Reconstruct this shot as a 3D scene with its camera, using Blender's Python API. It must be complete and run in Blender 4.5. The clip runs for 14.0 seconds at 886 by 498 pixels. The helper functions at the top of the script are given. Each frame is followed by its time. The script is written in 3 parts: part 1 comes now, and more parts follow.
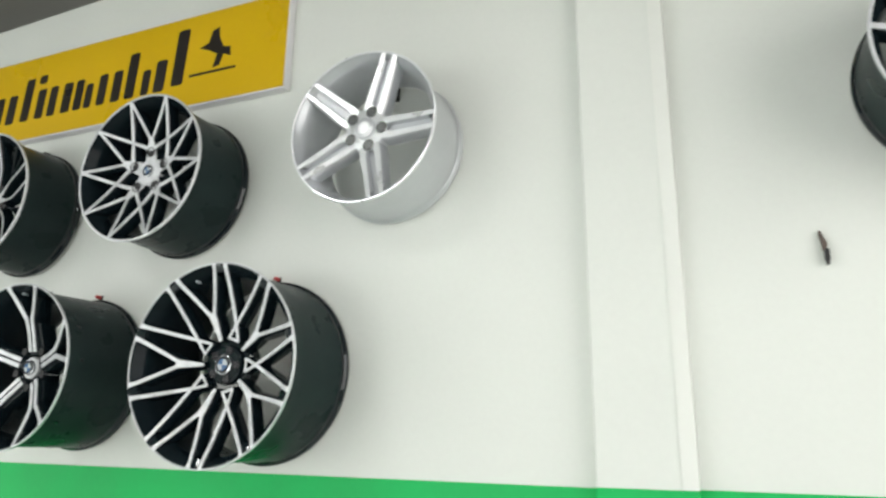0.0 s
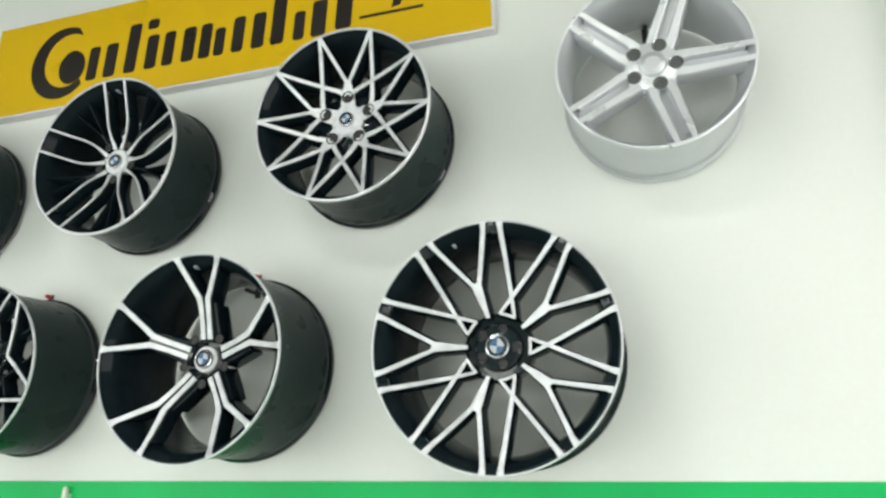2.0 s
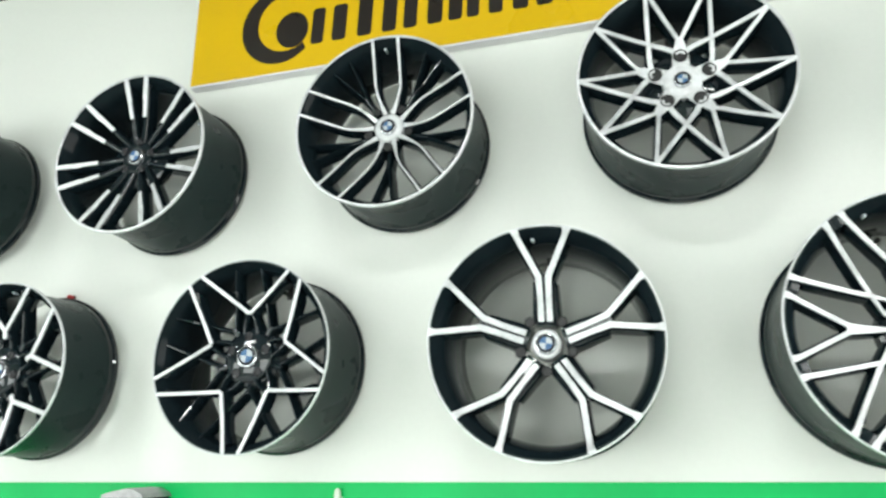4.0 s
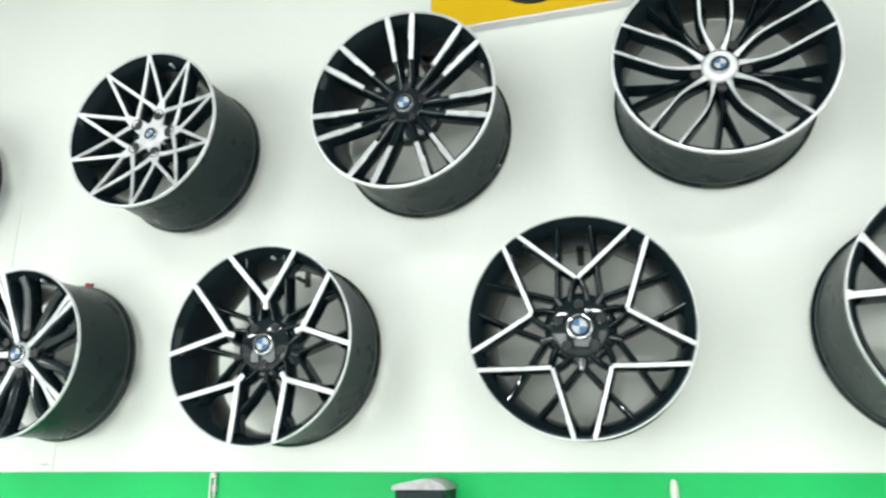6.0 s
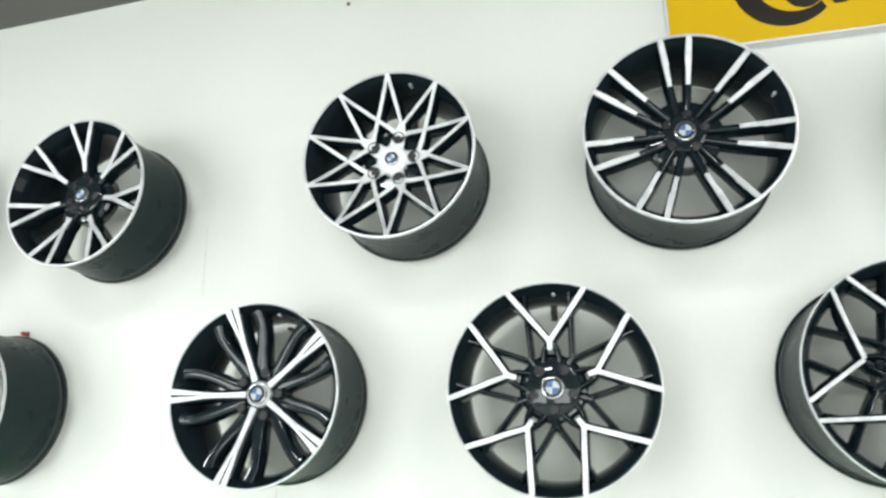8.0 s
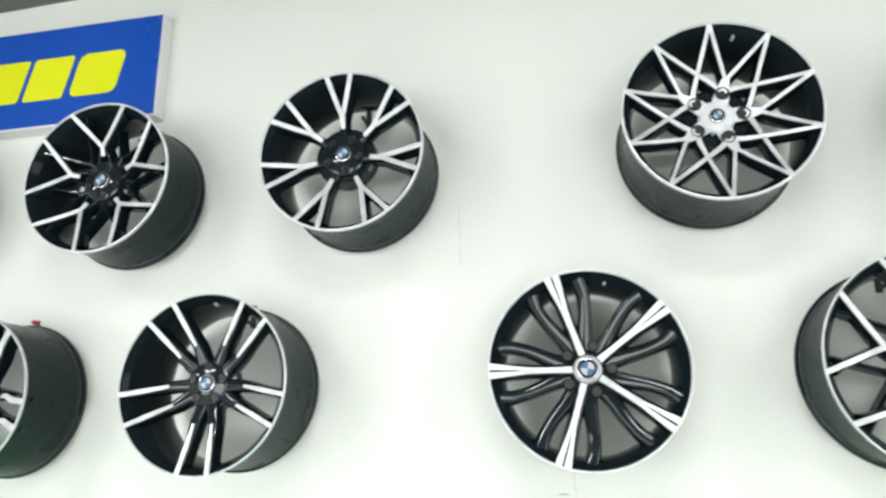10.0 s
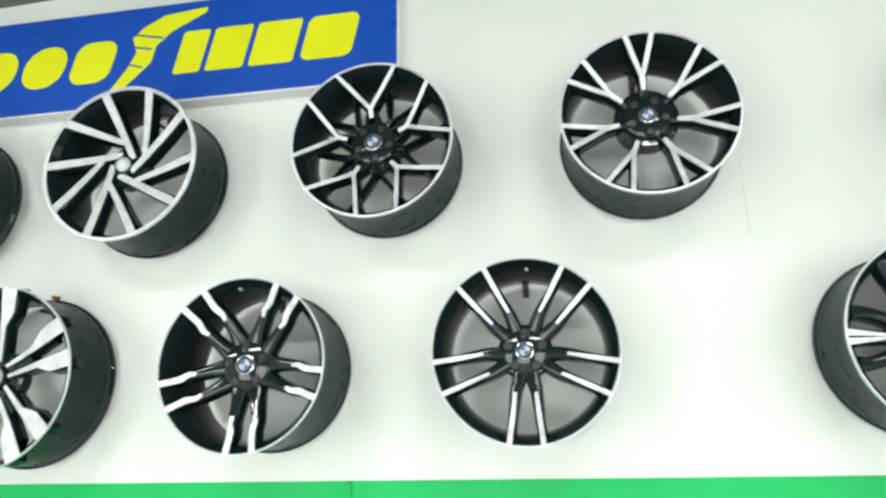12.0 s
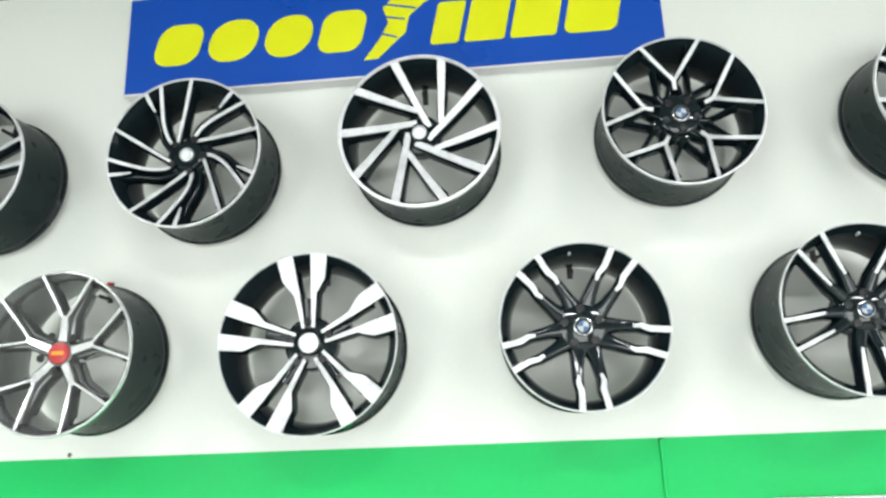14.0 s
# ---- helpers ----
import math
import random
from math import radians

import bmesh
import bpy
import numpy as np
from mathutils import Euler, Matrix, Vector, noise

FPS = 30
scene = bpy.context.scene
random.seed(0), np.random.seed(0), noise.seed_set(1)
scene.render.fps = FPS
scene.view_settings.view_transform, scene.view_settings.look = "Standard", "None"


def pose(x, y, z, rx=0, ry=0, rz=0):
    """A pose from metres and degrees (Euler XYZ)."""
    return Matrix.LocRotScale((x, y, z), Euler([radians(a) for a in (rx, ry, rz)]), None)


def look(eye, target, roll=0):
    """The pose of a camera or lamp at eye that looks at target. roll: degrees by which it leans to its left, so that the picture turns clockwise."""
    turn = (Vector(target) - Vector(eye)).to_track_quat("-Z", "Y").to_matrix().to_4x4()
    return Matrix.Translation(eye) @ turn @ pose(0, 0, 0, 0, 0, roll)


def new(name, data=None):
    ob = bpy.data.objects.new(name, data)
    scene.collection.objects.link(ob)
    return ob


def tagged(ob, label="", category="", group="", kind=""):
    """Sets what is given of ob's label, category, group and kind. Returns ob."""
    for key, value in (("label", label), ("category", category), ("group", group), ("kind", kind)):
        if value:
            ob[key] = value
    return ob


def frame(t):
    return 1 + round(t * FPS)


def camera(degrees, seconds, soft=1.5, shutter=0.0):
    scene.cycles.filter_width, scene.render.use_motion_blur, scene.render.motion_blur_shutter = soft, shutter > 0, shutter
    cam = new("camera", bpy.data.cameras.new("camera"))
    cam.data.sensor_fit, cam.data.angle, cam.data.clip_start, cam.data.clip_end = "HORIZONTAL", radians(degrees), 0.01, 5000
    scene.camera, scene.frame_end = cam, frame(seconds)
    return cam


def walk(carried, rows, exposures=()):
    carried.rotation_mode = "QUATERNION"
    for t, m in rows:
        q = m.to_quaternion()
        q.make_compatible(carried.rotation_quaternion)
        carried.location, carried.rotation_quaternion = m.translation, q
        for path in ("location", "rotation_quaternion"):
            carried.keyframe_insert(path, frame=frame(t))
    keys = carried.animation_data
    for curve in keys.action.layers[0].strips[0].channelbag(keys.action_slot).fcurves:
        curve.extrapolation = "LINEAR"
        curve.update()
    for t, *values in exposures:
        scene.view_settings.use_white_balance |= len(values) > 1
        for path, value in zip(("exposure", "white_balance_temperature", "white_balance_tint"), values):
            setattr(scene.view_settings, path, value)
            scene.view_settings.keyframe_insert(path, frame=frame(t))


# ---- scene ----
cam = camera(65.6, 14.0, 2.5, 0.25)

PATH = [
    (0, (1.358, -1.854, 1.681), (0.627, -0.068, 2.204), 0.7),
    (0.5, (1.045, -1.832, 1.639), (0.349, -0.046, 2.209), -0.1),
    (1, (0.767, -1.894, 1.633), (0.169, -0.075, 2.21), -0.7),
    (1.5, (0.554, -1.885, 1.635), (0.005, -0.048, 2.206), -1.0),
    (2, (0.344, -1.814, 1.633), (-0.19, 0.028, 2.202), -0.9),
    (2.5, (0.157, -1.801, 1.625), (-0.366, 0.04, 2.204), -0.8),
    (3, (-0.123, -1.855, 1.626), (-0.618, -0.007, 2.207), -0.9),
    (3.2, (-0.225, -1.866, 1.623), (-0.711, -0.016, 2.208), -0.9),
    (5.3, (-1.137, -1.839, 1.629), (-1.628, 0.012, 2.206), -0.4),
    (5.5, (-1.218, -1.84, 1.621), (-1.711, 0.012, 2.194), -0.3),
    (6, (-1.458, -1.813, 1.619), (-1.956, 0.039, 2.186), -0.6),
    (6.5, (-1.683, -1.809, 1.629), (-2.166, 0.042, 2.213), -0.5),
    (7, (-1.914, -1.876, 1.692), (-2.372, -0.019, 2.275), -0.8),
    (7.2, (-1.966, -1.897, 1.72), (-2.44, -0.038, 2.287), -0.7),
    (9.3, (-2.83, -1.955, 1.762), (-3.163, -0.06, 2.311), -1.5),
    (9.5, (-2.921, -1.958, 1.754), (-3.263, -0.063, 2.293), -1.3),
    (10, (-3.173, -1.964, 1.734), (-3.518, -0.07, 2.276), -1.2),
    (10.5, (-3.371, -1.992, 1.732), (-3.721, -0.097, 2.267), -0.6),
    (11, (-3.586, -2.06, 1.729), (-3.909, -0.155, 2.248), -1.1),
    (11.5, (-3.801, -2.064, 1.719), (-4.123, -0.158, 2.232), -0.9),
    (12, (-4.049, -2.025, 1.682), (-4.358, -0.123, 2.218), -1.1),
    (12.5, (-4.326, -2.13, 1.66), (-4.562, -0.205, 2.149), -1.6),
    (13, (-4.566, -2.184, 1.637), (-4.806, -0.259, 2.122), -1.3),
    (13.5, (-4.862, -2.188, 1.646), (-5.067, -0.255, 2.117), -1.7),
    (14, (-5.118, -2.211, 1.637), (-5.278, -0.279, 2.131), -2.2),
]
walk(cam, [(t, look(eye, target, roll)) for t, eye, target, roll in PATH],
     [(0, -0.29, 6500, 9.5), (1, -0.22, 6490, 7), (2, -0.08, 6500, 6.5), (3, 0.15, 6430, 4.5), (5.5, 0.36, 6380, 6), (7, 0.27, 6370, 9), (9.5, 0.21, 6380, 10), (11, 0.15, 6430, 9.5), (12.5, 0.20, 6400, 9), (14, 0.22, 6400, 9)])

# ---- light ----
world = bpy.data.worlds.new("sky")
scene.world = world
world.use_nodes = True
wn = world.node_tree
sky = wn.nodes.new("ShaderNodeTexSky")
sky.sky_type = "NISHITA"
sky.sun_disc = False
sky.sun_elevation, sky.sun_rotation = radians(50), radians(200)
wn.links.new(sky.outputs[0], wn.nodes["Background"].inputs[0])
wn.nodes["Background"].inputs[1].default_value = 0.12

sun = new("sun", bpy.data.lights.new("sun", "SUN"))
sun.data.energy, sun.data.angle, sun.data.color = 2.0, radians(0.6), (1.0, 0.95, 0.88)
sun.matrix_basis = look((0, 10, 12), (0, 4, 2))


def opening_light(x, z, w, h, y, watts):
    """Daylight that comes in through an opening of the front wall."""
    ob = new("daylight", bpy.data.lights.new("daylight", "AREA"))
    ob.data.shape, ob.data.size, ob.data.size_y = "RECTANGLE", w, h
    ob.data.energy, ob.data.color = watts, (0.970, 1.0, 0.965)
    ob.matrix_basis = pose(x, y, z, 90, 0, 0)
    return ob


FRONT = -6.0          # the shop front, behind the camera
for wx, power in ((-7.85, 72), (-4.75, 72), (-1.65, 68), (1.45, 30)):
    opening_light(wx, 1.3, 2.0, 1.8, FRONT + 0.05, power)
side = opening_light(3.55, 2.05, 3.0, 2.3, -2.2, 86)
side.data.color = (1.0, 0.965, 0.92)
side.matrix_basis = pose(3.55, -2.2, 2.05, 90, 0, 90)


def ceiling_z(x):
    return 3.53 + 0.031 * x


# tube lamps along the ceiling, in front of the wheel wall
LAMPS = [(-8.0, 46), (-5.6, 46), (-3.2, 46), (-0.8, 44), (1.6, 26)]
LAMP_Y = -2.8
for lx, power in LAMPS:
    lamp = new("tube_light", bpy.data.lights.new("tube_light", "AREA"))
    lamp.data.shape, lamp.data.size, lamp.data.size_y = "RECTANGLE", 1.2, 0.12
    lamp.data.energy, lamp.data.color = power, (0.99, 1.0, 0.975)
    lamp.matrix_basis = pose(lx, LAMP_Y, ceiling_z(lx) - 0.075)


# ---- materials ----
def material(name, color, rough=0.5, metal=0.0, var=0.06, scale=6.0, fine=90.0, bump=0.02, coat=0.0, rvar=0.08, random_obj=0.0, spec=0.5):
    """Principled surface with stains and grain at two scales."""
    m = bpy.data.materials.new(name)
    m.use_nodes = True
    t = m.node_tree
    b = t.nodes["Principled BSDF"]
    co = t.nodes.new("ShaderNodeTexCoord")
    big = t.nodes.new("ShaderNodeTexNoise")
    big.inputs["Scale"].default_value, big.inputs["Detail"].default_value = scale, 5
    small = t.nodes.new("ShaderNodeTexNoise")
    small.inputs["Scale"].default_value, small.inputs["Detail"].default_value = fine, 3
    for n in (big, small):
        t.links.new(co.outputs["Object"], n.inputs["Vector"])
    add = t.nodes.new("ShaderNodeMath")
    add.operation = "MULTIPLY_ADD"
    add.inputs[1].default_value = 0.35
    t.links.new(small.outputs[0], add.inputs[0])
    t.links.new(big.outputs[0], add.inputs[2])
    ramp = t.nodes.new("ShaderNodeMapRange")
    ramp.inputs[1].default_value, ramp.inputs[2].default_value = 0.4, 0.95
    ramp.inputs[3].default_value, ramp.inputs[4].default_value = 1 - var, 1 + var
    t.links.new(add.outputs[0], ramp.inputs[0])
    mul = t.nodes.new("ShaderNodeVectorMath")
    mul.operation = "SCALE"
    mul.inputs[0].default_value = color
    t.links.new(ramp.outputs[0], mul.inputs[3])
    t.links.new(mul.outputs[0], b.inputs["Base Color"])
    rr = t.nodes.new("ShaderNodeMapRange")
    rr.inputs[1].default_value, rr.inputs[2].default_value = 0.3, 0.7
    rr.inputs[3].default_value, rr.inputs[4].default_value = max(0.03, rough - rvar), min(1, rough + rvar)
    t.links.new(big.outputs[0], rr.inputs[0])
    t.links.new(rr.outputs[0], b.inputs["Roughness"])
    b.inputs["Metallic"].default_value = metal
    b.inputs["Coat Weight"].default_value = coat
    b.inputs["Coat Roughness"].default_value = 0.06
    b.inputs["Specular IOR Level"].default_value = spec
    if bump:
        bp = t.nodes.new("ShaderNodeBump")
        bp.inputs["Strength"].default_value, bp.inputs["Distance"].default_value = bump, 0.01
        t.links.new(add.outputs[0], bp.inputs["Height"])
        t.links.new(bp.outputs[0], b.inputs["Normal"])
    return m


M_WALL = material("white_wall_paint", (0.79, 0.81, 0.77), 0.62, var=0.035, scale=1.3, fine=60, bump=0.08, spec=0.3)
M_GUARD = material("gloss_white_plastic", (0.83, 0.84, 0.80), 0.42, var=0.02, scale=3, bump=0.01)
M_GREEN = material("green_paint", (0.014, 0.47, 0.115), 0.45, var=0.08, scale=2.2, fine=50, bump=0.05, spec=0.22)
M_CEIL = material("ceiling_paint", (0.13, 0.127, 0.118), 0.8, var=0.06, scale=2, bump=0.05)
M_BACK = material("pale_wall_paint", (0.55, 0.55, 0.53), 0.8, var=0.1, scale=2, bump=0.05)
M_FLOOR = material("pale_tiled_floor", (0.60, 0.595, 0.57), 0.6, var=0.2, scale=3, bump=0.05)
M_GROUND = material("asphalt", (0.06, 0.06, 0.058), 0.85, var=0.3, scale=0.5, fine=60, bump=0.1)
M_BLACK = material("gloss_black_paint", (0.006, 0.011, 0.014), 0.055, var=0.3, scale=16, fine=60, bump=0.05, rvar=0.025, spec=0.45)
M_INNER = material("inner_shade_black", (0.007, 0.012, 0.015), 0.10, var=0.2, scale=10, fine=40, bump=0.06, rvar=0.03, spec=0.09)
M_BARREL = material("satin_black_paint", (0.019, 0.031, 0.031), 0.30, var=0.2, scale=9, bump=0.01, rvar=0.08, spec=0.06)
M_CUT = material("machined_aluminium", (0.64, 0.65, 0.67), 0.40, metal=0.35, var=0.24, scale=22, bump=0.03, rvar=0.09)
M_SILVER = material("silver_paint", (0.62, 0.635, 0.66), 0.34, metal=0.6, var=0.05, scale=12, bump=0.0, rvar=0.03)
# lit copy of the silver paint for spoke fronts, brighter than the shaded barrel
M_SILVERLIT = material("lit_silver_paint", (0.88, 0.895, 0.92), 0.3, metal=0.5, var=0.06, scale=12, bump=0.0, rvar=0.04)
M_GUN = material("gunmetal_paint", (0.24, 0.247, 0.25), 0.16, metal=0.7, var=0.15, scale=9, bump=0.03, coat=0.4)
M_GUNCUT = material("brushed_grey_aluminium", (0.78, 0.79, 0.81), 0.22, metal=0.75, var=0.25, scale=9, bump=0.01)
M_CHROME = material("cap_chrome", (0.5, 0.51, 0.53), 0.22, metal=0.9, var=0.05, bump=0)
M_BLUE = material("emblem_blue", (0.06, 0.13, 0.26), 0.25, var=0.05, bump=0, coat=0.5)
M_NAVY = material("emblem_navy", (0.012, 0.016, 0.028), 0.2, var=0.05, bump=0, coat=0.4)
M_WHITE = material("emblem_white", (0.42, 0.46, 0.5), 0.3, var=0.03, bump=0, coat=0.5)
M_RED = material("red_plastic", (0.46, 0.03, 0.035), 0.35, var=0.1, bump=0)
M_ORANGE = material("orange_print", (0.85, 0.35, 0.04), 0.35, var=0.05, bump=0)
M_DARK = material("black_and_hole_shade", (0.01, 0.01, 0.011), 0.5, var=0.2, bump=0)
M_LUG = material("lug_seat", (0.018, 0.018, 0.021), 0.25, metal=0.3, var=0.3, bump=0)
M_STEEL = material("zinc_steel", (0.5, 0.5, 0.48), 0.42, metal=0.8, var=0.15, scale=20, bump=0.02)
M_HOOK = material("dark_steel", (0.06, 0.058, 0.055), 0.45, metal=0.6, var=0.2, scale=20, bump=0.02)
M_PALE = material("pale_plastic", (0.66, 0.72, 0.62), 0.35, var=0.1, scale=30, bump=0.01)
M_YELLOW = material("yellow_vinyl", (0.74, 0.47, 0.004), 0.3, var=0.05, scale=2, bump=0.01, coat=0.2)
M_INK = material("dark_print", (0.02, 0.016, 0.014), 0.35, var=0.1, bump=0)
M_BLUEV = material("blue_vinyl", (0.006, 0.075, 0.46), 0.3, var=0.08, scale=2, bump=0.01, coat=0.2)
M_LEMON = material("lemon_print", (0.80, 0.83, 0.01), 0.35, var=0.04, scale=4, bump=0)
M_EDGE = material("white_sign_edge", (0.78, 0.77, 0.78), 0.4, var=0.04, bump=0)
M_CRACK = material("plaster_crack", (0.66, 0.65, 0.60), 0.8, var=0.2, scale=30, bump=0.05)
M_CRACKED = material("grey_scuff", (0.36, 0.37, 0.35), 0.7, var=0.3, scale=40, bump=0.05)
M_TOP = material("worn_grey_metal", (0.30, 0.30, 0.31), 0.4, metal=0.4, var=0.3, scale=25, bump=0.04)
M_GREY = material("rusty_grey", (0.13, 0.10, 0.085), 0.7, var=0.3, scale=40, bump=0.1)


M_TUBE = material("opal_diffuser", (0.85, 0.86, 0.84), 0.4, var=0.02, bump=0)
tube = M_TUBE.node_tree.nodes["Principled BSDF"]
tube.inputs["Emission Color"].default_value = (1.0, 1.0, 0.97, 1.0)
tube.inputs["Emission Strength"].default_value = 4.0


# ---- mesh helpers ----
def mesh_of(name, verts, faces, mat, smooth=False):
    me = bpy.data.meshes.new(name)
    me.from_pydata([tuple(v) for v in verts], [], faces)
    me.materials.append(mat)
    if smooth:
        for p in me.polygons:
            p.use_smooth = True
    me.update()
    return me


def fix(me):
    bm = bmesh.new()
    bm.from_mesh(me)
    bmesh.ops.recalc_face_normals(bm, faces=bm.faces)
    bm.to_mesh(me)
    bm.free()
    return me


def part(name, me, parent, label="", m=None):
    ob = new(name, me)
    ob.parent = parent
    if m is not None:
        ob.matrix_basis = m
    if label:
        ob["label"] = label
    return ob


def box_data(lo, hi, bevel=0.0):
    bm = bmesh.new()
    bmesh.ops.create_cube(bm, size=1.0)
    for v in bm.verts:
        v.co = [(lo[i] + hi[i]) / 2 + v.co[i] * (hi[i] - lo[i]) for i in range(3)]
    if bevel:
        bmesh.ops.bevel(bm, geom=bm.edges[:], offset=bevel, segments=2, affect="EDGES", profile=0.6)
    return bm


def box(name, lo, hi, mat, bevel=0.0):
    bm = box_data(lo, hi, bevel)
    me = bpy.data.meshes.new(name)
    bm.to_mesh(me)
    bm.free()
    me.materials.append(mat)
    return me


def lathe(name, profile, mat, n=72, closed=False, smooth=True):
    """Turns a profile of (radius, y) round the y axis."""
    verts, faces = [], []
    k = len(profile)
    for i in range(n):
        a = 2 * math.pi * i / n
        for r, y in profile:
            verts.append((r * math.sin(a), y, r * math.cos(a)))
    for i in range(n):
        j = (i + 1) % n
        for s in range(k if closed else k - 1):
            q = (s + 1) % k
            faces.append((i * k + s, i * k + q, j * k + q, j * k + s))
    me = fix(mesh_of(name, verts, faces, mat, smooth))
    if smooth:
        me.set_sharp_from_angle(angle=radians(32))
    return me


def plate(name, outline, y0, y1, mat):
    """A flat shape in the x z plane, from depth y0 to y1."""
    n = len(outline)
    verts = [(x, y0, z) for x, z in outline] + [(x, y1, z) for x, z in outline]
    faces = [tuple(range(n)), tuple(range(2 * n - 1, n - 1, -1))]
    faces += [(i, (i + 1) % n, n + (i + 1) % n, n + i) for i in range(n)]
    return fix(mesh_of(name, verts, faces, mat))


# ---- the room ----
X0, X1 = -9.5, 3.6
GREEN_TOP = 1.561


def tilt(me):
    """The edge of the green paint climbs a little along the wall."""
    for v in me.vertices:
        if abs(v.co.z - GREEN_TOP) < 0.006:
            v.co.z += 0.0045 * min(-v.co.x, 2.8)
    return me


for a, b in ((-2.8, 1.035), (X0, -2.8)):
    tagged(new("wall_north", tilt(box("wall_north", (a, 0.0, GREEN_TOP), (b, 0.22, 3.75), M_WALL))), "white painted wall hung with alloy wheels", "wall", kind="structure")
for a, b, y in ((-2.8, 1.035, -0.003), (-4.657, -2.8, -0.003), (X0, -4.669, -0.0015)):
    tagged(new("wall_north_lower", tilt(box("wall_north_lower", (a, y, 0), (b, 0.22, GREEN_TOP), M_GREEN))), "bright green painted lower wall", "wall", kind="structure")
tagged(new("trim", tilt(box("seam_trim", (-4.669, -0.011, 0), (-4.657, 0.2, GREEN_TOP - 0.004), M_GREEN, 0.003))), "raised vertical seam in the green wall lining", "trim", kind="structure")

# pillar with a rounded corner, and the wall beyond it
PIL = 0.045


def pillar_mesh(name, z0, z1, mat, grow=0.0):
    out = [(1.035 - grow, 0.2), (1.035 - grow, -PIL + 0.004 - grow), (1.039, -PIL - grow)]
    out += [(1.2735 + grow, -PIL - grow)]
    out.append((1.2735 + grow, 0.2))
    n = len(out)
    verts = [(x, y, z0) for x, y in out] + [(x, y, z1) for x, y in out]
    faces = [tuple(range(n)), tuple(range(2 * n - 1, n - 1, -1))] + [(i, (i + 1) % n, n + (i + 1) % n, n + i) for i in range(n)]
    return fix(mesh_of(name, verts, faces, mat))


tagged(new("wall_pillar", pillar_mesh("wall_pillar", GREEN_TOP, 3.75, M_WALL)), "white plastered pillar standing proud of the wall", "pillar", kind="structure")
tagged(new("wall_pillar_lower", pillar_mesh("wall_pillar_lower", 0, GREEN_TOP, M_GREEN, 0.002)), "green painted foot of the pillar", "pillar", kind="structure")
guard = [(1.240, -PIL - 0.0035), (1.277, -PIL - 0.0035), (1.2785, -PIL), (1.2785, 0.0), (1.2745, 0.0), (1.2745, -PIL + 0.0), (1.240, -PIL + 0.0)]
gv = [(x, y, z) for z in (GREEN_TOP + 0.001, 3.6) for x, y in guard]
gf = [tuple(range(7)), tuple(range(13, 6, -1))] + [(i, (i + 1) % 7, 7 + (i + 1) % 7, 7 + i) for i in range(7)]
tagged(new("corner_trim", fix(mesh_of("corner_trim", gv, gf, M_GUARD))), "glossy white corner guard on the pillar", "trim", kind="structure")
tagged(new("wall_north_2", box("wall_north_2", (1.279, 0.0, GREEN_TOP), (X1, 0.22, 3.75), M_WALL)), "white painted wall beyond the pillar", "wall", kind="structure")
tagged(new("wall_north_2_lower", box("wall_north_2_lower", (1.2755, -0.003, 0), (X1, 0.22, GREEN_TOP), M_GREEN)), "bright green painted lower wall", "wall", kind="structure")

tagged(new("floor", box("floor", (X0, FRONT, -0.2), (X1, 0.22, 0.0), M_FLOOR)), "pale grey tiled shop floor", "floor", kind="structure")
cv = [(X0, FRONT - 0.2, ceiling_z(X0)), (X1, FRONT - 0.2, ceiling_z(X1)), (X1, 0.0, ceiling_z(X1)), (X0, 0.0, ceiling_z(X0))]
cv += [(x, y, z + 0.2) for x, y, z in cv]
tagged(new("ceiling", fix(mesh_of("ceiling", cv, [(0, 1, 2, 3), (7, 6, 5, 4), (0, 4, 5, 1), (1, 5, 6, 2), (2, 6, 7, 3), (3, 7, 4, 0)], M_CEIL))), "dull grey painted ceiling", "ceiling", kind="structure")
for nm, a, b, y0, y1, z0, z1 in (("wall_west", X0 - 0.2, X0, FRONT - 0.2, 0.22, 0, 3.9), ("wall_east_1", X1, X1 + 0.2, -0.7, 0.22, 0, 3.9), ("wall_east_2", X1, X1 + 0.2, FRONT - 0.2, -3.7, 0, 3.9),
                                 ("wall_east_3", X1, X1 + 0.2, -3.7, -0.7, 0, 0.9), ("wall_east_4", X1, X1 + 0.2, -3.7, -0.7, 3.2, 3.9)):
    tagged(new(nm, box(nm, (a, y0, z0), (b, y1, z1), M_BACK)), "plain pale side wall", "wall", kind="structure")
# shop front: four window openings between piers
gaps = [(-8.9, -6.8), (-5.8, -3.7), (-2.7, -0.6), (0.4, 2.5)]
spans = [(X0, -8.9), (-6.8, -5.8), (-3.7, -2.7), (-0.6, 0.4), (2.5, X1)]
pieces = [("wall_south_%d" % (i + 1), a, b, 0, 3.9) for i, (a, b) in enumerate(spans)]
for i, (a, b) in enumerate(gaps):
    pieces += [("wall_south_sill_%d" % (i + 1), a, b, 0, 0.35), ("wall_south_head_%d" % (i + 1), a, b, 2.25, 3.9)]
for nm, a, b, c, d in pieces:
    tagged(new(nm, box(nm, (a, FRONT - 0.2, c), (b, FRONT, d), M_BACK)), "plain pale wall of the shop front", "wall", kind="structure")
tagged(new("ground", box("ground", (-300, -400, -0.4), (300, 60, -0.2), M_GROUND)), "grey asphalt yard outside", "ground", kind="structure")


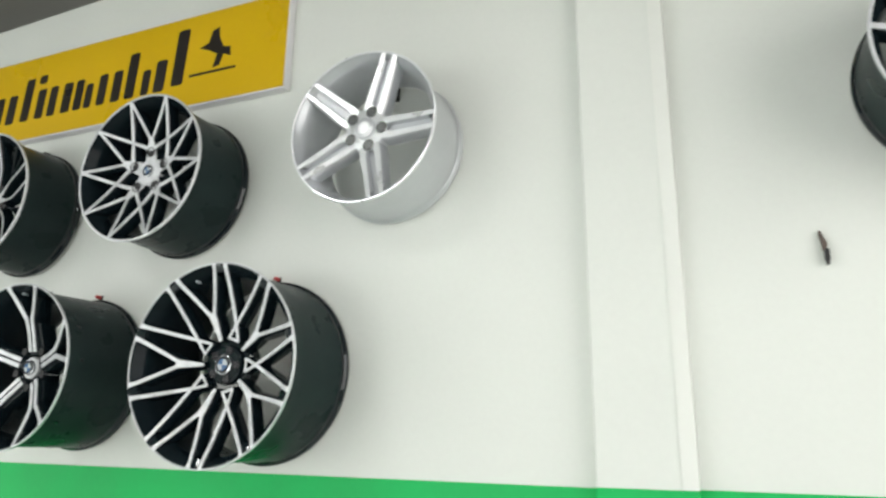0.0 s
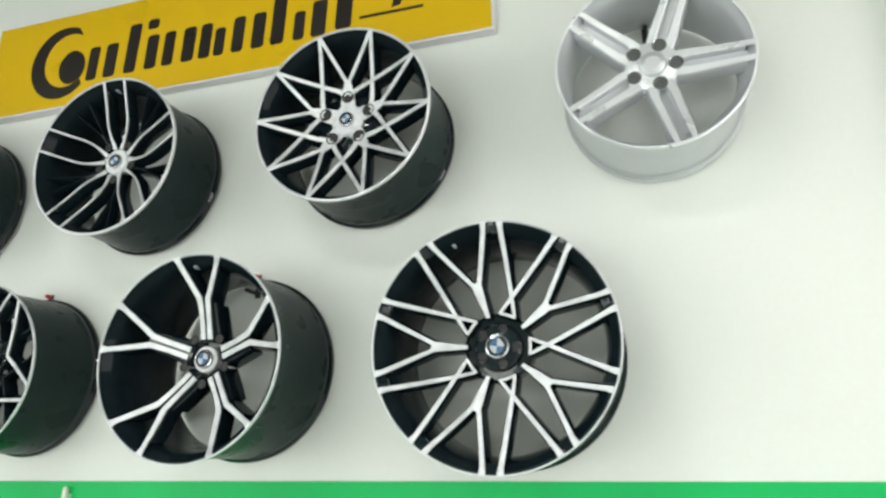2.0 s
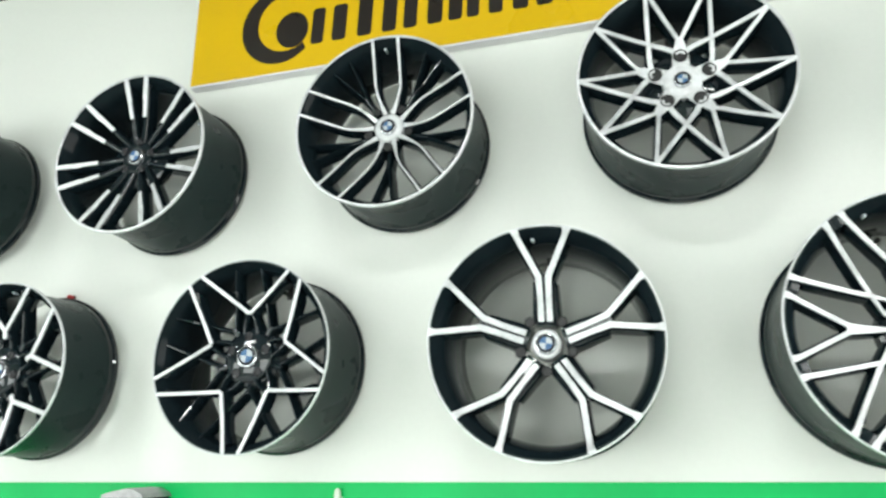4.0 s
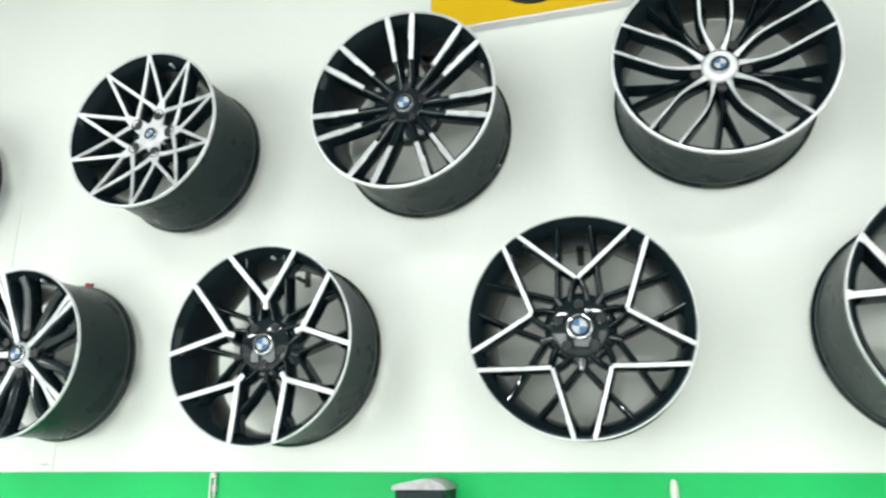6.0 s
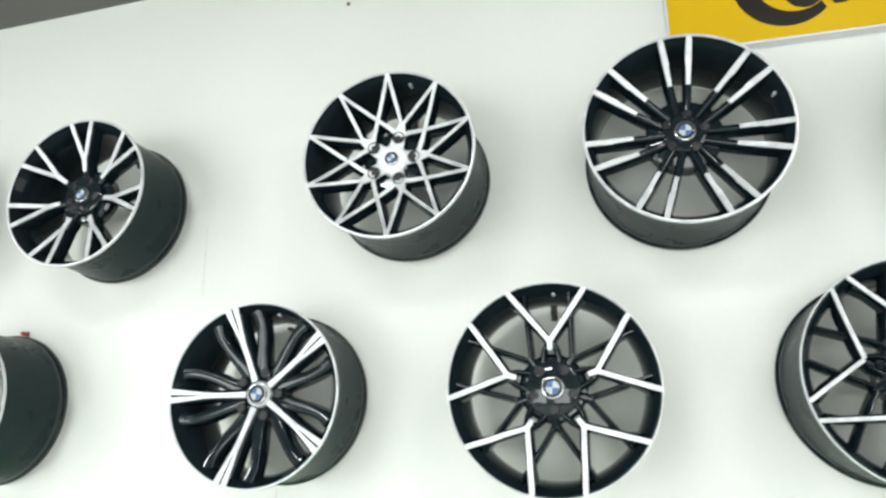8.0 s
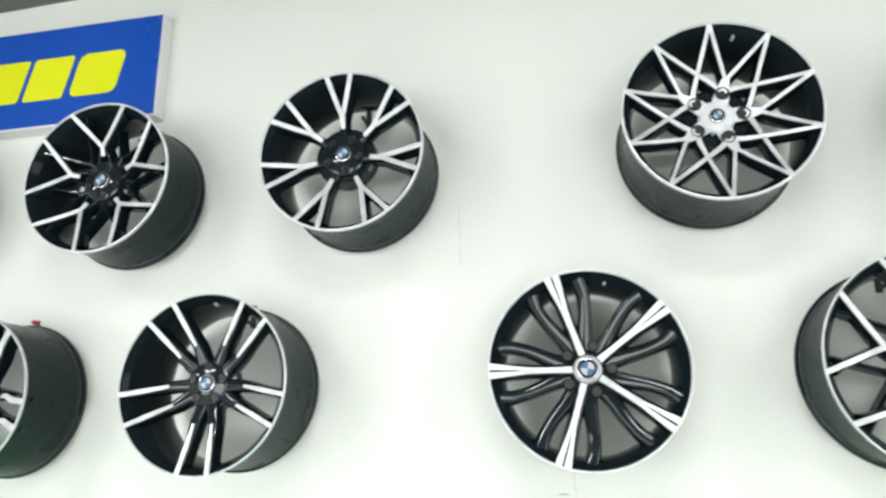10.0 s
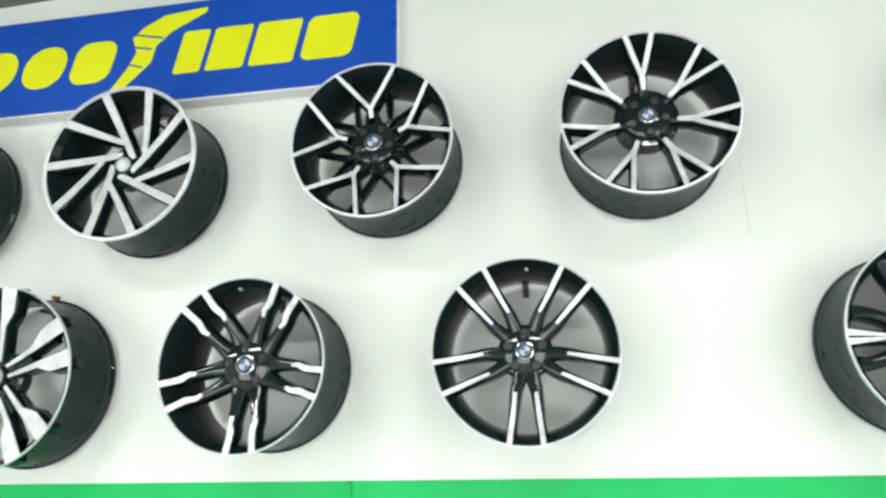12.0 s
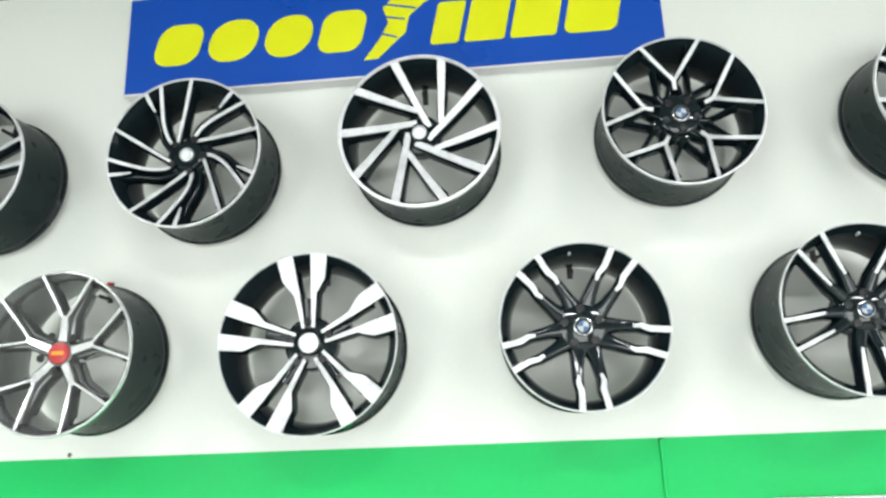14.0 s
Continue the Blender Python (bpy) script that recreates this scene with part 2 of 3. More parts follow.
# ---- ceiling lamps ----
def ceiling_light(x):
    ob = tagged(new("ceiling_light"), "slim white tube lamp fixed to the grey ceiling", "ceiling lamp", "tube lamps on the ceiling")
    ob.matrix_basis = pose(x, LAMP_Y, ceiling_z(x) + 0.015, 0, -math.degrees(math.atan(0.031)), 0)
    part("housing", box("housing", (-0.64, -0.075, -0.055), (0.64, 0.075, 0.0), M_EDGE, 0.006), ob)
    part("diffuser", box("diffuser", (-0.60, -0.055, -0.066), (0.60, 0.055, -0.053), M_TUBE, 0.004), ob, "glowing opal diffuser")


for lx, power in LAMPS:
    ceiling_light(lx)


# ---- wheels ----
def polar(r, deg):
    a = radians(deg)
    return (r * math.sin(a), r * math.cos(a))


def smooth_line(pts, n=5):
    """Points of a smooth curve through (r, degrees, width) rows."""
    p = [Vector((*polar(r, a), w)) for r, a, w in pts]
    q = [2 * p[0] - p[1]] + p + [2 * p[-1] - p[-2]]
    out = []
    for i in range(1, len(q) - 2):
        for k in range(n):
            t = k / n
            out.append(0.5 * (2 * q[i] + (q[i + 1] - q[i - 1]) * t + (2 * q[i - 1] - 5 * q[i] + 4 * q[i + 1] - q[i + 2]) * t * t + (3 * q[i] - q[i - 1] - 3 * q[i + 1] + q[i + 2]) * t ** 3))
    out.append(p[-1])
    return [(v[0], v[1], v[2]) for v in out]


def line(pts, n=3):
    """The same with straight runs."""
    p = [Vector((*polar(r, a), w)) for r, a, w in pts]
    out = []
    for a, b in zip(p, p[1:]):
        for k in range(n):
            out.append(a.lerp(b, k / n))
    out.append(p[-1])
    return [(v[0], v[1], v[2]) for v in out]


class Disc:
    """Depth of a wheel's front from its radius."""

    def __init__(self, R, W, c):
        self.R, self.W, self.c = R, W, c

    def y(self, u, v, sink=0.0):
        r = min(1.0, math.hypot(u, v) / 0.97)
        return -self.W - 0.0012 + self.c * (1 - r ** 1.5) + sink

    def bar(self, verts, faces, pts, rows):
        """A bar along pts; rows of (extra half width in metres, depth) make its section from one side over the front to the other."""
        n, base, k = len(pts), len(verts), len(rows)
        for i, (u, v, w) in enumerate(pts):
            a, b = pts[max(0, i - 1)], pts[min(n - 1, i + 1)]
            du, dv = b[0] - a[0], b[1] - a[1]
            if 0 < i < n - 1:
                d1 = Vector((u - a[0], v - a[1])).normalized()
                d2 = Vector((b[0] - u, b[1] - v)).normalized()
                s = d1 + d2
                miter = 1 / max(0.55, s.length / 2)
                du, dv = s
            else:
                miter = 1
            l = math.hypot(du, dv) or 1
            nu, nv = dv / l, -du / l
            for side, extra, depth in rows:
                h = (w * self.R / 2 + extra) * miter * side
                verts.append((u * self.R + nu * h, self.y(u, v) + depth, v * self.R + nv * h))
        for i in range(n - 1):
            for s in range(k):
                q = (s + 1) % k
                faces.append((base + i * k + s, base + i * k + q, base + (i + 1) * k + q, base + (i + 1) * k + s))
        faces.append(tuple(base + s for s in range(k)))
        faces.append(tuple(base + (n - 1) * k + s for s in reversed(range(k))))


def body_rows(thick, grow=0.002, top=0.002):
    return [(-1, 0.004 + grow, thick), (-1, 0.001 + grow, top + 0.007), (-1, -0.0003, top + 0.0022), (-0.5, 0, top), (0.5, 0, top), (1, -0.0003, top + 0.0022), (1, 0.001 + grow, top + 0.007), (1, 0.004 + grow, thick)]


FACE_ROWS = [(-1, 0.0, 0.0035), (-1, 0.0, 0.0007), (-1, -0.0007, 0.0), (1, -0.0007, 0.0), (1, 0.0, 0.0007), (1, 0.0, 0.0035)]


def bars_mesh(disc, bars, rows, name, mat, reach=None):
    verts, faces = [], []
    for b in bars:
        if reach:
            b = [(u * k, v * k, w) for u, v, w in b for k in (min(1.0, reach / max(1e-6, math.hypot(u, v))),)]
        disc.bar(verts, faces, b, rows)
    me = fix(mesh_of(name, verts, faces, mat, bool(reach)))
    if reach:
        me.set_sharp_from_angle(angle=radians(62))
    return me


def alloy_wheel(label, x, z, R, yf, yb, c, rot, families, hub_r=0.2, lugs=5, lug_r=0.2, lug_rot=0, cap=("round", 0.1), paint=None, cut=None,
                barrel=None, hub_mat=None, lip=(0.972, 1.0), lug_face=False, hook=True, thick=0.045, valve=None, back=0.0, group="alloy wheels on the wall"):
    """families: (count, turn, bars of the body, bars of the cut face, name, sink)."""
    paint, cut, barrel = paint or M_BLACK, cut or M_CUT, barrel or M_BARREL
    W = yb - yf
    if paint is not M_SILVER:
        R *= 1.01
    c += 0.010
    root = tagged(new("alloy_wheel"), label, "alloy wheel", group)
    root.matrix_basis = pose(x, yb, z)
    disc = Disc(R, W, c)
    prof = [(0.991, 0), (0.991, -0.012), (0.964, -0.018), (0.955, -0.05), (0.940, -W + 0.08), (0.952, -W + 0.045), (0.962, -W + 0.018),
            (0.994, -W + 0.012), (0.998, -W + 0.006), (0.992, -W + 0.001), (0.970, -W + 0.001), (0.962, -W + 0.006), (0.925, -W + 0.016), (0.885, -W + 0.045), (0.865, -W + 0.085), (0.86, -W + 0.12), (0.885, -0.05), (0.93, -0.02), (0.955, -0.004), (0.965, 0)]
    part("barrel", lathe("barrel", [(r * R, y) for r, y in prof], barrel, 88, closed=True), root)
    part("rear_flange", lathe("rear_flange", [(r * R, y) for r, y in [(0.966, -0.002), (0.994, -0.001), (0.997, -0.008), (0.993, -0.0135), (0.971, -0.0195), (0.964, -0.030)]], paint if paint is M_SILVER else M_BLACK, 88), root)
    # inner side; black wheels get the same paint with reflections cut as shade
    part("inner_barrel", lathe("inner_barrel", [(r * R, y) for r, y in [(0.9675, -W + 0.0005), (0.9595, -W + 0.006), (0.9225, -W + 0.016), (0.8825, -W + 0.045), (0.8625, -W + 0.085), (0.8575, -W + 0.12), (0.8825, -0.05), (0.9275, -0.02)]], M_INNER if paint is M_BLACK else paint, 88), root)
    a, b = lip
    part("rim_lip", lathe("rim_lip", [(r * R, y) for r, y in [(a, -W + 0.003), (a, -W - 0.001), (a + 0.004, -W - 0.002), (b - 0.004, -W - 0.002), (b + 0.001, -W), (b + 0.001, -W + 0.006), (b - 0.01, -W + 0.007)]], cut, 88, closed=True), root, "bright machined rim edge")
    # hub
    yh = disc.y(0, hub_r * 0.85) - 0.0015
    hm = hub_mat or paint
    hub = part("hub", lathe("hub", [(0.0005, yh), (hub_r * R * 0.86, yh), (hub_r * R * 0.97, yh + 0.004), (hub_r * R, yh + 0.012), (hub_r * R * 1.02, yh + 0.045), (0.0005, yh + 0.045)], hm, 40), root)
    if back:
        part("hub_backing", lathe("hub_backing", [(0.0005, yh + 0.016), (back * R * 0.9, yh + 0.018), (back * R, yh + 0.024), (back * R, yh + 0.06), (0.0005, yh + 0.06)], paint, 48), root)
    # shallow dishes; on bright hubs a dark colour puts in the holes' shade
    for i in range(lugs):
        u, v = polar(lug_r, rot + lug_rot + 360 * i / lugs)
        rr = 0.0165 if lug_face else 0.0115
        part("lug_hole", lathe("lug_hole", [(0.0002, -0.0005), (rr * 0.75, -0.0005), (rr * 0.8, -0.002), (rr, -0.0025), (rr * 1.12, 0.0)], M_LUG if hm is M_BLACK else M_GUN if hm is M_SILVERLIT else M_DARK, 18), hub, "", pose(u * R, min(disc.y(u, v) - 0.0008, yh - 0.001 if lug_r < hub_r else 0) if lug_face else yh - 0.001, v * R))
    style, cr = cap
    cr *= R * 0.92
    yc = yh - 0.009
    mats = {"round": M_CHROME, "silver": M_SILVER, "red": M_RED}
    cp = part("centre_cap", lathe("centre_cap", [(0.0002, yc), (cr * 0.8, yc + 0.0008), (cr * 0.95, yc + 0.002), (cr, yc + 0.005), (cr * 1.03, yh + 0.002)], mats[style], 32), root, {"round": "silver cap with a blue and white quartered disc", "silver": "plain silver cap", "red": "red cap with an orange stripe"}[style])
    if style == "round":
        part("emblem_ring", lathe("emblem_ring", [(cr * 0.50, yc - 0.0004), (cr * 0.82, yc - 0.0004), (cr * 0.86, yc + 0.003)], M_NAVY, 28), cp, "dark ring of the cap")
        for k in range(4):
            fan = [(0, 0)] + [polar(cr * 0.58, 90 * k + 90 * i / 8 + 8) for i in range(9)]
            part("emblem_quarter", plate("emblem_quarter", fan, yc - 0.0008, yc + 0.002, M_BLUE if k % 2 else M_WHITE), cp)
    elif style == "silver":
        part("emblem_disc", lathe("emblem_disc", [(0.0002, yc - 0.001), (cr * 0.55, yc - 0.001), (cr * 0.6, yc + 0.001)], M_SILVERLIT, 24), cp)
    else:
        part("emblem_bar", plate("emblem_bar", [(-cr * 0.6, -cr * 0.18), (cr * 0.6, -cr * 0.18), (cr * 0.6, cr * 0.18), (-cr * 0.6, cr * 0.18)], yc - 0.001, yc + 0.002, M_ORANGE), cp)
    # spokes
    for count, turn, body, face, nm, sink in families:
        if nm == "rim_bridge":
            me = bars_mesh(disc, body, [(s, g, d + sink) for s, g, d in body_rows(0.016)], nm, paint)
        else:
            me = bars_mesh(disc, body, [(s, g, d + sink) for s, g, d in body_rows(thick)], nm, paint, 0.94 if sink >= 0.01 else 0.90)
        mf = bars_mesh(disc, face, FACE_ROWS, "machined_face", cut) if face else None
        for i in range(count):
            sp = part(nm, me, root, "", Matrix.Rotation(radians(rot + turn + 360 * i / count), 4, "Y"))
            if mf:
                part("machined_face", mf, sp)
    if valve is not None:
        u, v = polar(0.895, valve)
        part("valve_stem", lathe("valve_stem", [(0.0002, -0.013), (0.0032, -0.012), (0.0042, -0.008), (0.0042, 0.0), (0.003, 0.012)], M_WHITE, 14), root, "pale valve cap", pose(u * R, -W + 0.034, v * R))
    if hook:
        wall_hook(x, z + 0.872 * R, z + R + 0.012)
    return root


def wall_hook(x, z, top=None, wire=False):
    """Steel peg on a plate; a wheel hangs on it by the inside of its barrel, under a red-capped stop."""
    ob = tagged(new("wall_hook"), ("dark steel wheel peg with a red capped stop" if z < 2.3 else "dark steel wheel peg above the wheel barrel") if top else "bare steel wheel peg screwed to the wall", "wall hook", "wheel pegs")
    ob.matrix_basis = pose(x, 0, z)
    if top:
        up = top - z
        part("plate", box("plate", (-0.009, -0.005, -0.02), (0.009, 0.0, up + 0.008), M_HOOK, 0.002), ob)
        part("rod", lathe("rod", [(0.0002, -0.07), (0.005, -0.07), (0.006, -0.068), (0.006, -0.004)], M_HOOK, 14), ob, "", pose(0, 0, -0.007))
        part("stop", lathe("stop", [(0.0002, -0.026), (0.005, -0.025), (0.007, -0.021), (0.007, -0.006), (0.004, -0.004)], M_RED if z < 2.3 else M_HOOK, 14), ob, "rubber cap of the stop", pose(0, 0, up))
    elif wire:
        for dx in (-0.007, 0.007):
            part("wire", lathe("wire", [(0.0002, -0.012), (0.0032, -0.009), (0.0035, 0.07), (0.0002, 0.072)], M_STEEL, 10), ob, "", pose(dx, -0.012, 0, -90, 0, 0))
        part("tip", lathe("tip", [(0.0002, -0.009), (0.007, -0.007), (0.0085, 0.0), (0.006, 0.006)], M_PALE, 14), ob, "pale plastic tip", pose(0, -0.012, 0.006, -90, 0, 0))
        part("clip", box("clip", (-0.011, -0.010, -0.036), (0.011, 0.0, -0.020), M_STEEL, 0.002), ob)
    else:
        part("plate", box("plate", (-0.010, -0.008, -0.10), (0.010, 0.0, -0.004), M_PALE, 0.003), ob)
        part("finger", lathe("finger", [(0.0002, -0.018), (0.006, -0.015), (0.009, -0.006), (0.010, 0.03), (0.009, 0.06), (0.0002, 0.062)], M_PALE, 16), ob, "", pose(0, -0.017, 0, -90, 0, 0))
    return ob


def bolt(x, z):
    """Dark expansion bolt left in the wall."""
    ob = tagged(new("wall_bolt"), "rusty bolt stub sticking out of the white wall", "bolt")
    ob.matrix_basis = pose(x, 0, z) @ Matrix.Diagonal((0.7, 0.9, 0.9, 1.0))
    part("strap", plate("strap", [(-0.006, -0.008), (0.007, -0.006), (0.010, 0.012), (0.002, 0.026), (-0.006, 0.044), (-0.013, 0.046), (-0.013, 0.034), (-0.008, 0.014)], -0.016, 0.0, M_GREY), ob, "bent rusty strap")
    part("sleeve", box("sleeve", (-0.003, -0.026, -0.040), (0.013, 0.0, -0.007), M_DARK, 0.004), ob)
    part("tip", box("tip", (0.000, -0.020, -0.049), (0.011, 0.0, -0.039), M_HOOK, 0.003), ob)


# spoke designs: rows of (radius, degrees, width) in parts of the wheel's radius
def pair(half, r0, r1, w0, w1, inner_half=None):
    ih = half if inner_half is None else inner_half
    return [line([(r0, s * ih, w0), (r1, s * half, w1)], 4) for s in (-1, 1)]


def design_woven():
    """Ten rim points, lines crossing to ten nodes, petals at the hub."""
    a = [line([(0.985, t * 18, 0.05), (0.93, t * 17.2, 0.04), (0.43, t * 1.5, 0.040)]) for t in (-1, 1)]
    a += [line([(0.45, 0, 0.06), (0.36, 0, 0.11), (0.28, 0, 0.15), (0.16, 0, 0.17)], 2)]
    b = [line([(0.985, t * 18, 0.05), (0.93, t * 17.2, 0.04), (0.50, 0, 0.042), (0.37, -t * 16, 0.050), (0.29, -t * 34, 0.055)]) for t in (-1, 1)]
    return [(5, 0, a, a, "spoke", 0), (5, 36, b, b, "spoke", 0)]


def design_cross():
    """Ten rim pairs; every second V ends in a small triangle."""
    v = [line([(0.99, s * 14.0, 0.058), (0.93, s * 13.6, 0.040), (0.50, s * 1.6, 0.036)]) for s in (-1, 1)]
    a = v + [line([(0.54, 0, 0.085), (0.44, 0, 0.07), (0.25, 0, 0.032)])]
    t = [line([(0.99, s * 14.0, 0.058), (0.93, s * 13.6, 0.040), (0.44, s * 1.5, 0.034), (0.275, -s * 13, 0.024)]) for s in (-1, 1)]
    b = t + [line([(0.275, -15, 0.024), (0.268, 0, 0.024), (0.275, 15, 0.024)], 2)]
    k = [line([(0.985, 0, 0.085), (0.90, 0, 0.10)])]
    return [(5, -18, a, a, "spoke", 0), (5, 18, b, b, "spoke", 0), (10, 0, k, None, "rim_bridge", -0.0055)]


def design_five_y():
    f = []
    for s in (-1, 1):
        f.append(line([(0.985, s * 13.5, 0.078), (0.93, s * 13.2, 0.05), (0.58, s * 4.4, 0.056), (0.40, s * 5.4, 0.05), (0.20, s * 11, 0.055)], 3))
    body = [line([(0.60, 0, 0.14), (0.16, 0, 0.14)])] + f
    side = [line([(0.55, s * 7.5, 0.04), (0.2, s * 24, 0.06)]) for s in (-1, 1)]
    return [(5, 0, body, f, "spoke", 0), (5, 0, side, None, "spoke_flank", 0.012)]


def design_star(vr, half, stem, dark_half, w=0.05):
    """Machined V lines over a dark lattice."""
    f = [line([(0.985, s * half, w), (vr, s * 0.6, w)]) for s in (-1, 1)]
    if stem:
        f.append(line([(vr + 0.02, 0, w * 1.1), (stem, 0, w)]))
    d = [line([(0.96, s * dark_half, 0.020), (0.36, s * 3, 0.024)]) for s in (-1, 1)] + [line([(0.38, 0, 0.05), (0.2, 0, 0.08)])]
    g = [line([(vr + 0.01, s * 2.5, 0.022), (0.36, s * 10, 0.022), (0.2, s * 26, 0.04)]) for s in (-1, 1)]
    return [(5, 0, f + g, f, "spoke", 0), (5, 36, d, None, "lattice_spoke", 0.012)]


def design_curved():
    f = []
    for s in (-1, 1):
        f.append(smooth_line([(0.985, s * 8.6, 0.030), (0.72, s * 11.6, 0.024), (0.50, s * 16.5, 0.024), (0.34, s * 18, 0.028), (0.17, s * 14, 0.055)], 4))
    d = [line([(0.95, s * 7.0, 0.018), (0.46, s * 1.2, 0.020)]) for s in (-1, 1)] + [line([(0.48, 0, 0.04), (0.18, 0, 0.06)])]
    return [(5, 0, f, f, "spoke", 0), (5, 36, d, None, "recessed_spoke", 0.018)]


def design_half_cut():
    """Seven pairs, machined on the outer half alone."""
    f = [line([(0.985, s * 8.3, 0.055), (0.72, s * 8.6, 0.062), (0.70, s * 9, 0.05), (0.50, s * 10, 0.045)], 2) for s in (-1, 1)]
    b = [line([(0.985, s * 8.3, 0.055), (0.50, s * 10, 0.05), (0.18, s * 15, 0.05)], 3) for s in (-1, 1)]
    return [(7, 0, b, f, "spoke", 0)]


def design_blades():
    """Five grooved blades, dark bars between."""
    f = []
    for s in (-1, 1):
        f.append(line([(0.985, s * 2.7, 0.070), (0.80, s * 2.3, 0.050), (0.62, s * 1.6, 0.034), (0.40, s * 1.9, 0.028), (0.15, s * 5.5, 0.04)], 3))
    b = [line([(0.985, 0, 0.16), (0.60, 0, 0.10), (0.40, 0, 0.085), (0.15, 0, 0.12)])]
    d = [smooth_line([(0.92, s * 20, 0.12), (0.80, s * 17.5, 0.10), (0.60, s * 16.5, 0.10), (0.40, s * 18.5, 0.12), (0.2, s * 22, 0.16)], 3) for s in (-1, 1)]
    return [(5, 0, b, f, "spoke", 0), (5, 36, d, None, "recessed_spoke", 0.010)]


def design_double():
    f = [line([(0.985, s * 10.3, 0.054), (0.70, s * 11.5, 0.054), (0.45, s * 14, 0.034)], 3) for s in (-1, 1)]
    b = [line([(0.985, s * 10.3, 0.062), (0.70, s * 11.5, 0.066), (0.44, s * 14.5, 0.095), (0.18, s * 14, 0.13)], 3) for s in (-1, 1)]
    return [(5, 0, b, f, "spoke", 0)]


def design_hooked():
    f = [line([(0.985, s * 9.0, 0.075), (0.76, s * 9.6, 0.075), (0.66, s * 13.0, 0.06), (0.58, s * 12.5, 0.04)], 3) for s in (-1, 1)]
    b = [line([(0.985, s * 9.0, 0.075), (0.76, s * 9.6, 0.075), (0.64, s * 12.6, 0.085), (0.42, s * 15.5, 0.115), (0.28, s * 18, 0.17), (0.16, s * 18, 0.2)], 3) for s in (-1, 1)]
    return [(5, 0, b, f, "spoke", 0)]


def design_paddles():
    f = [line([(0.985, s * 11.5, 0.185), (0.74, s * 12.6, 0.165), (0.56, s * 9.8, 0.065), (0.18, s * 18, 0.038)], 3) for s in (-1, 1)]
    b = f + [line([(0.5, 0, 0.06), (0.18, 0, 0.1)])]
    return [(5, 0, b, f, "spoke", 0.0013)]


def design_plain_y():
    f = [line([(0.985, s * 19, 0.040), (0.44, s * 3, 0.032)]) for s in (-1, 1)] + [line([(0.46, 0, 0.075), (0.14, 0, 0.10)])]
    d = [line([(0.80, s * 17, 0.03), (0.46, s * 10, 0.035), (0.2, s * 22, 0.05)]) for s in (-1, 1)]
    return [(5, 0, f, f, "spoke", 0), (5, 0, d, None, "spoke_flank", 0.014)]


def design_seven_y():
    f = [line([(0.985, s * 9, 0.058), (0.52, s * 1.8, 0.055)]) for s in (-1, 1)] + [line([(0.56, 0, 0.075), (0.33, 0, 0.05)])]
    b = f + [line([(0.36, 0, 0.075), (0.2, 0, 0.09)])]
    return [(7, 0, b, f, "spoke", 0)]


def design_turbine():
    a = [line([(0.985, 0, 0.105), (0.14, 76, 0.075)])]
    b = [line([(0.985, 36, 0.105), (0.29, 86, 0.065)])]
    return [(5, 0, a, a, "spoke", 0), (5, 0, b, b, "spoke", 0)]


def design_swirl():
    st = line([(0.985, 0, 0.044), (0.21, -48, 0.040)], 4)
    cu = smooth_line([(0.985, -24, 0.044), (0.76, -30, 0.044), (0.52, -41, 0.044), (0.34, -52, 0.044), (0.22, -56, 0.045)], 4)
    tick = line([(0.985, -37, 0.052), (0.84, -38.5, 0.045), (0.72, -39.5, 0.016)])
    d = smooth_line([(0.96, -38, 0.045), (0.70, -42, 0.045), (0.45, -58, 0.045), (0.22, -80, 0.06)], 4)
    return [(5, 0, [st, cu], [st, cu], "spoke", 0), (5, 0, [tick], [tick], "spur", 0), (5, 0, [d], None, "recessed_spoke", 0.016)]


def design_silver():
    f = [line([(0.985, s * 5.0, 0.058), (0.62, s * 8.6, 0.066), (0.38, s * 15.5, 0.08), (0.15, s * 28, 0.12)], 3) for s in (-1, 1)]
    g = [line([(0.975, 0, 0.11), (0.62, 0, 0.13), (0.30, 0, 0.16)])]
    return [(5, 0, f, f, "spoke", 0), (5, 0, g, None, "recessed_spoke", 0.016)]


# upper row, from the pillar on
alloy_wheel("silver alloy wheel with five double spokes on the white wall", 0.431, 2.554, 0.239, -0.238, -0.014, 0.024, 22, design_silver(), 0.285, 5, 0.232, 0, ("silver", 0.155), M_SILVER, M_SILVERLIT, M_SILVER, lug_face=True, hub_mat=M_SILVERLIT)
alloy_wheel("black alloy wheel with woven machined spokes below a yellow sign", -0.395, 2.533, 0.258, -0.262, -0.012, 0.046, 2, design_woven(), 0.19, 5, 0.265, 0, ("round", 0.09), None, None, None, M_CUT, lug_face=True, back=0.36)
alloy_wheel("black alloy wheel with five curved double spokes", -1.185, 2.522, 0.256, -0.255, -0.016, 0.055, 1.5, design_curved(), 0.17, 5, 0.24, 36, ("round", 0.1), hub_mat=M_CUT, valve=0)
alloy_wheel("black alloy wheel with seven half machined spoke pairs", -1.987, 2.521, 0.255, -0.272, -0.016, 0.038, -0.7, design_half_cut(), 0.21, 5, 0.19, 10, ("round", 0.115), valve=72, back=0.38)
alloy_wheel("black alloy wheel with woven machined spokes and broad rim", -2.763, 2.525, 0.241, -0.304, -0.05, 0.046, 18, design_woven(), 0.19, 5, 0.265, 0, ("round", 0.09), None, None, None, M_CUT, valve=16, lug_face=True, back=0.36)
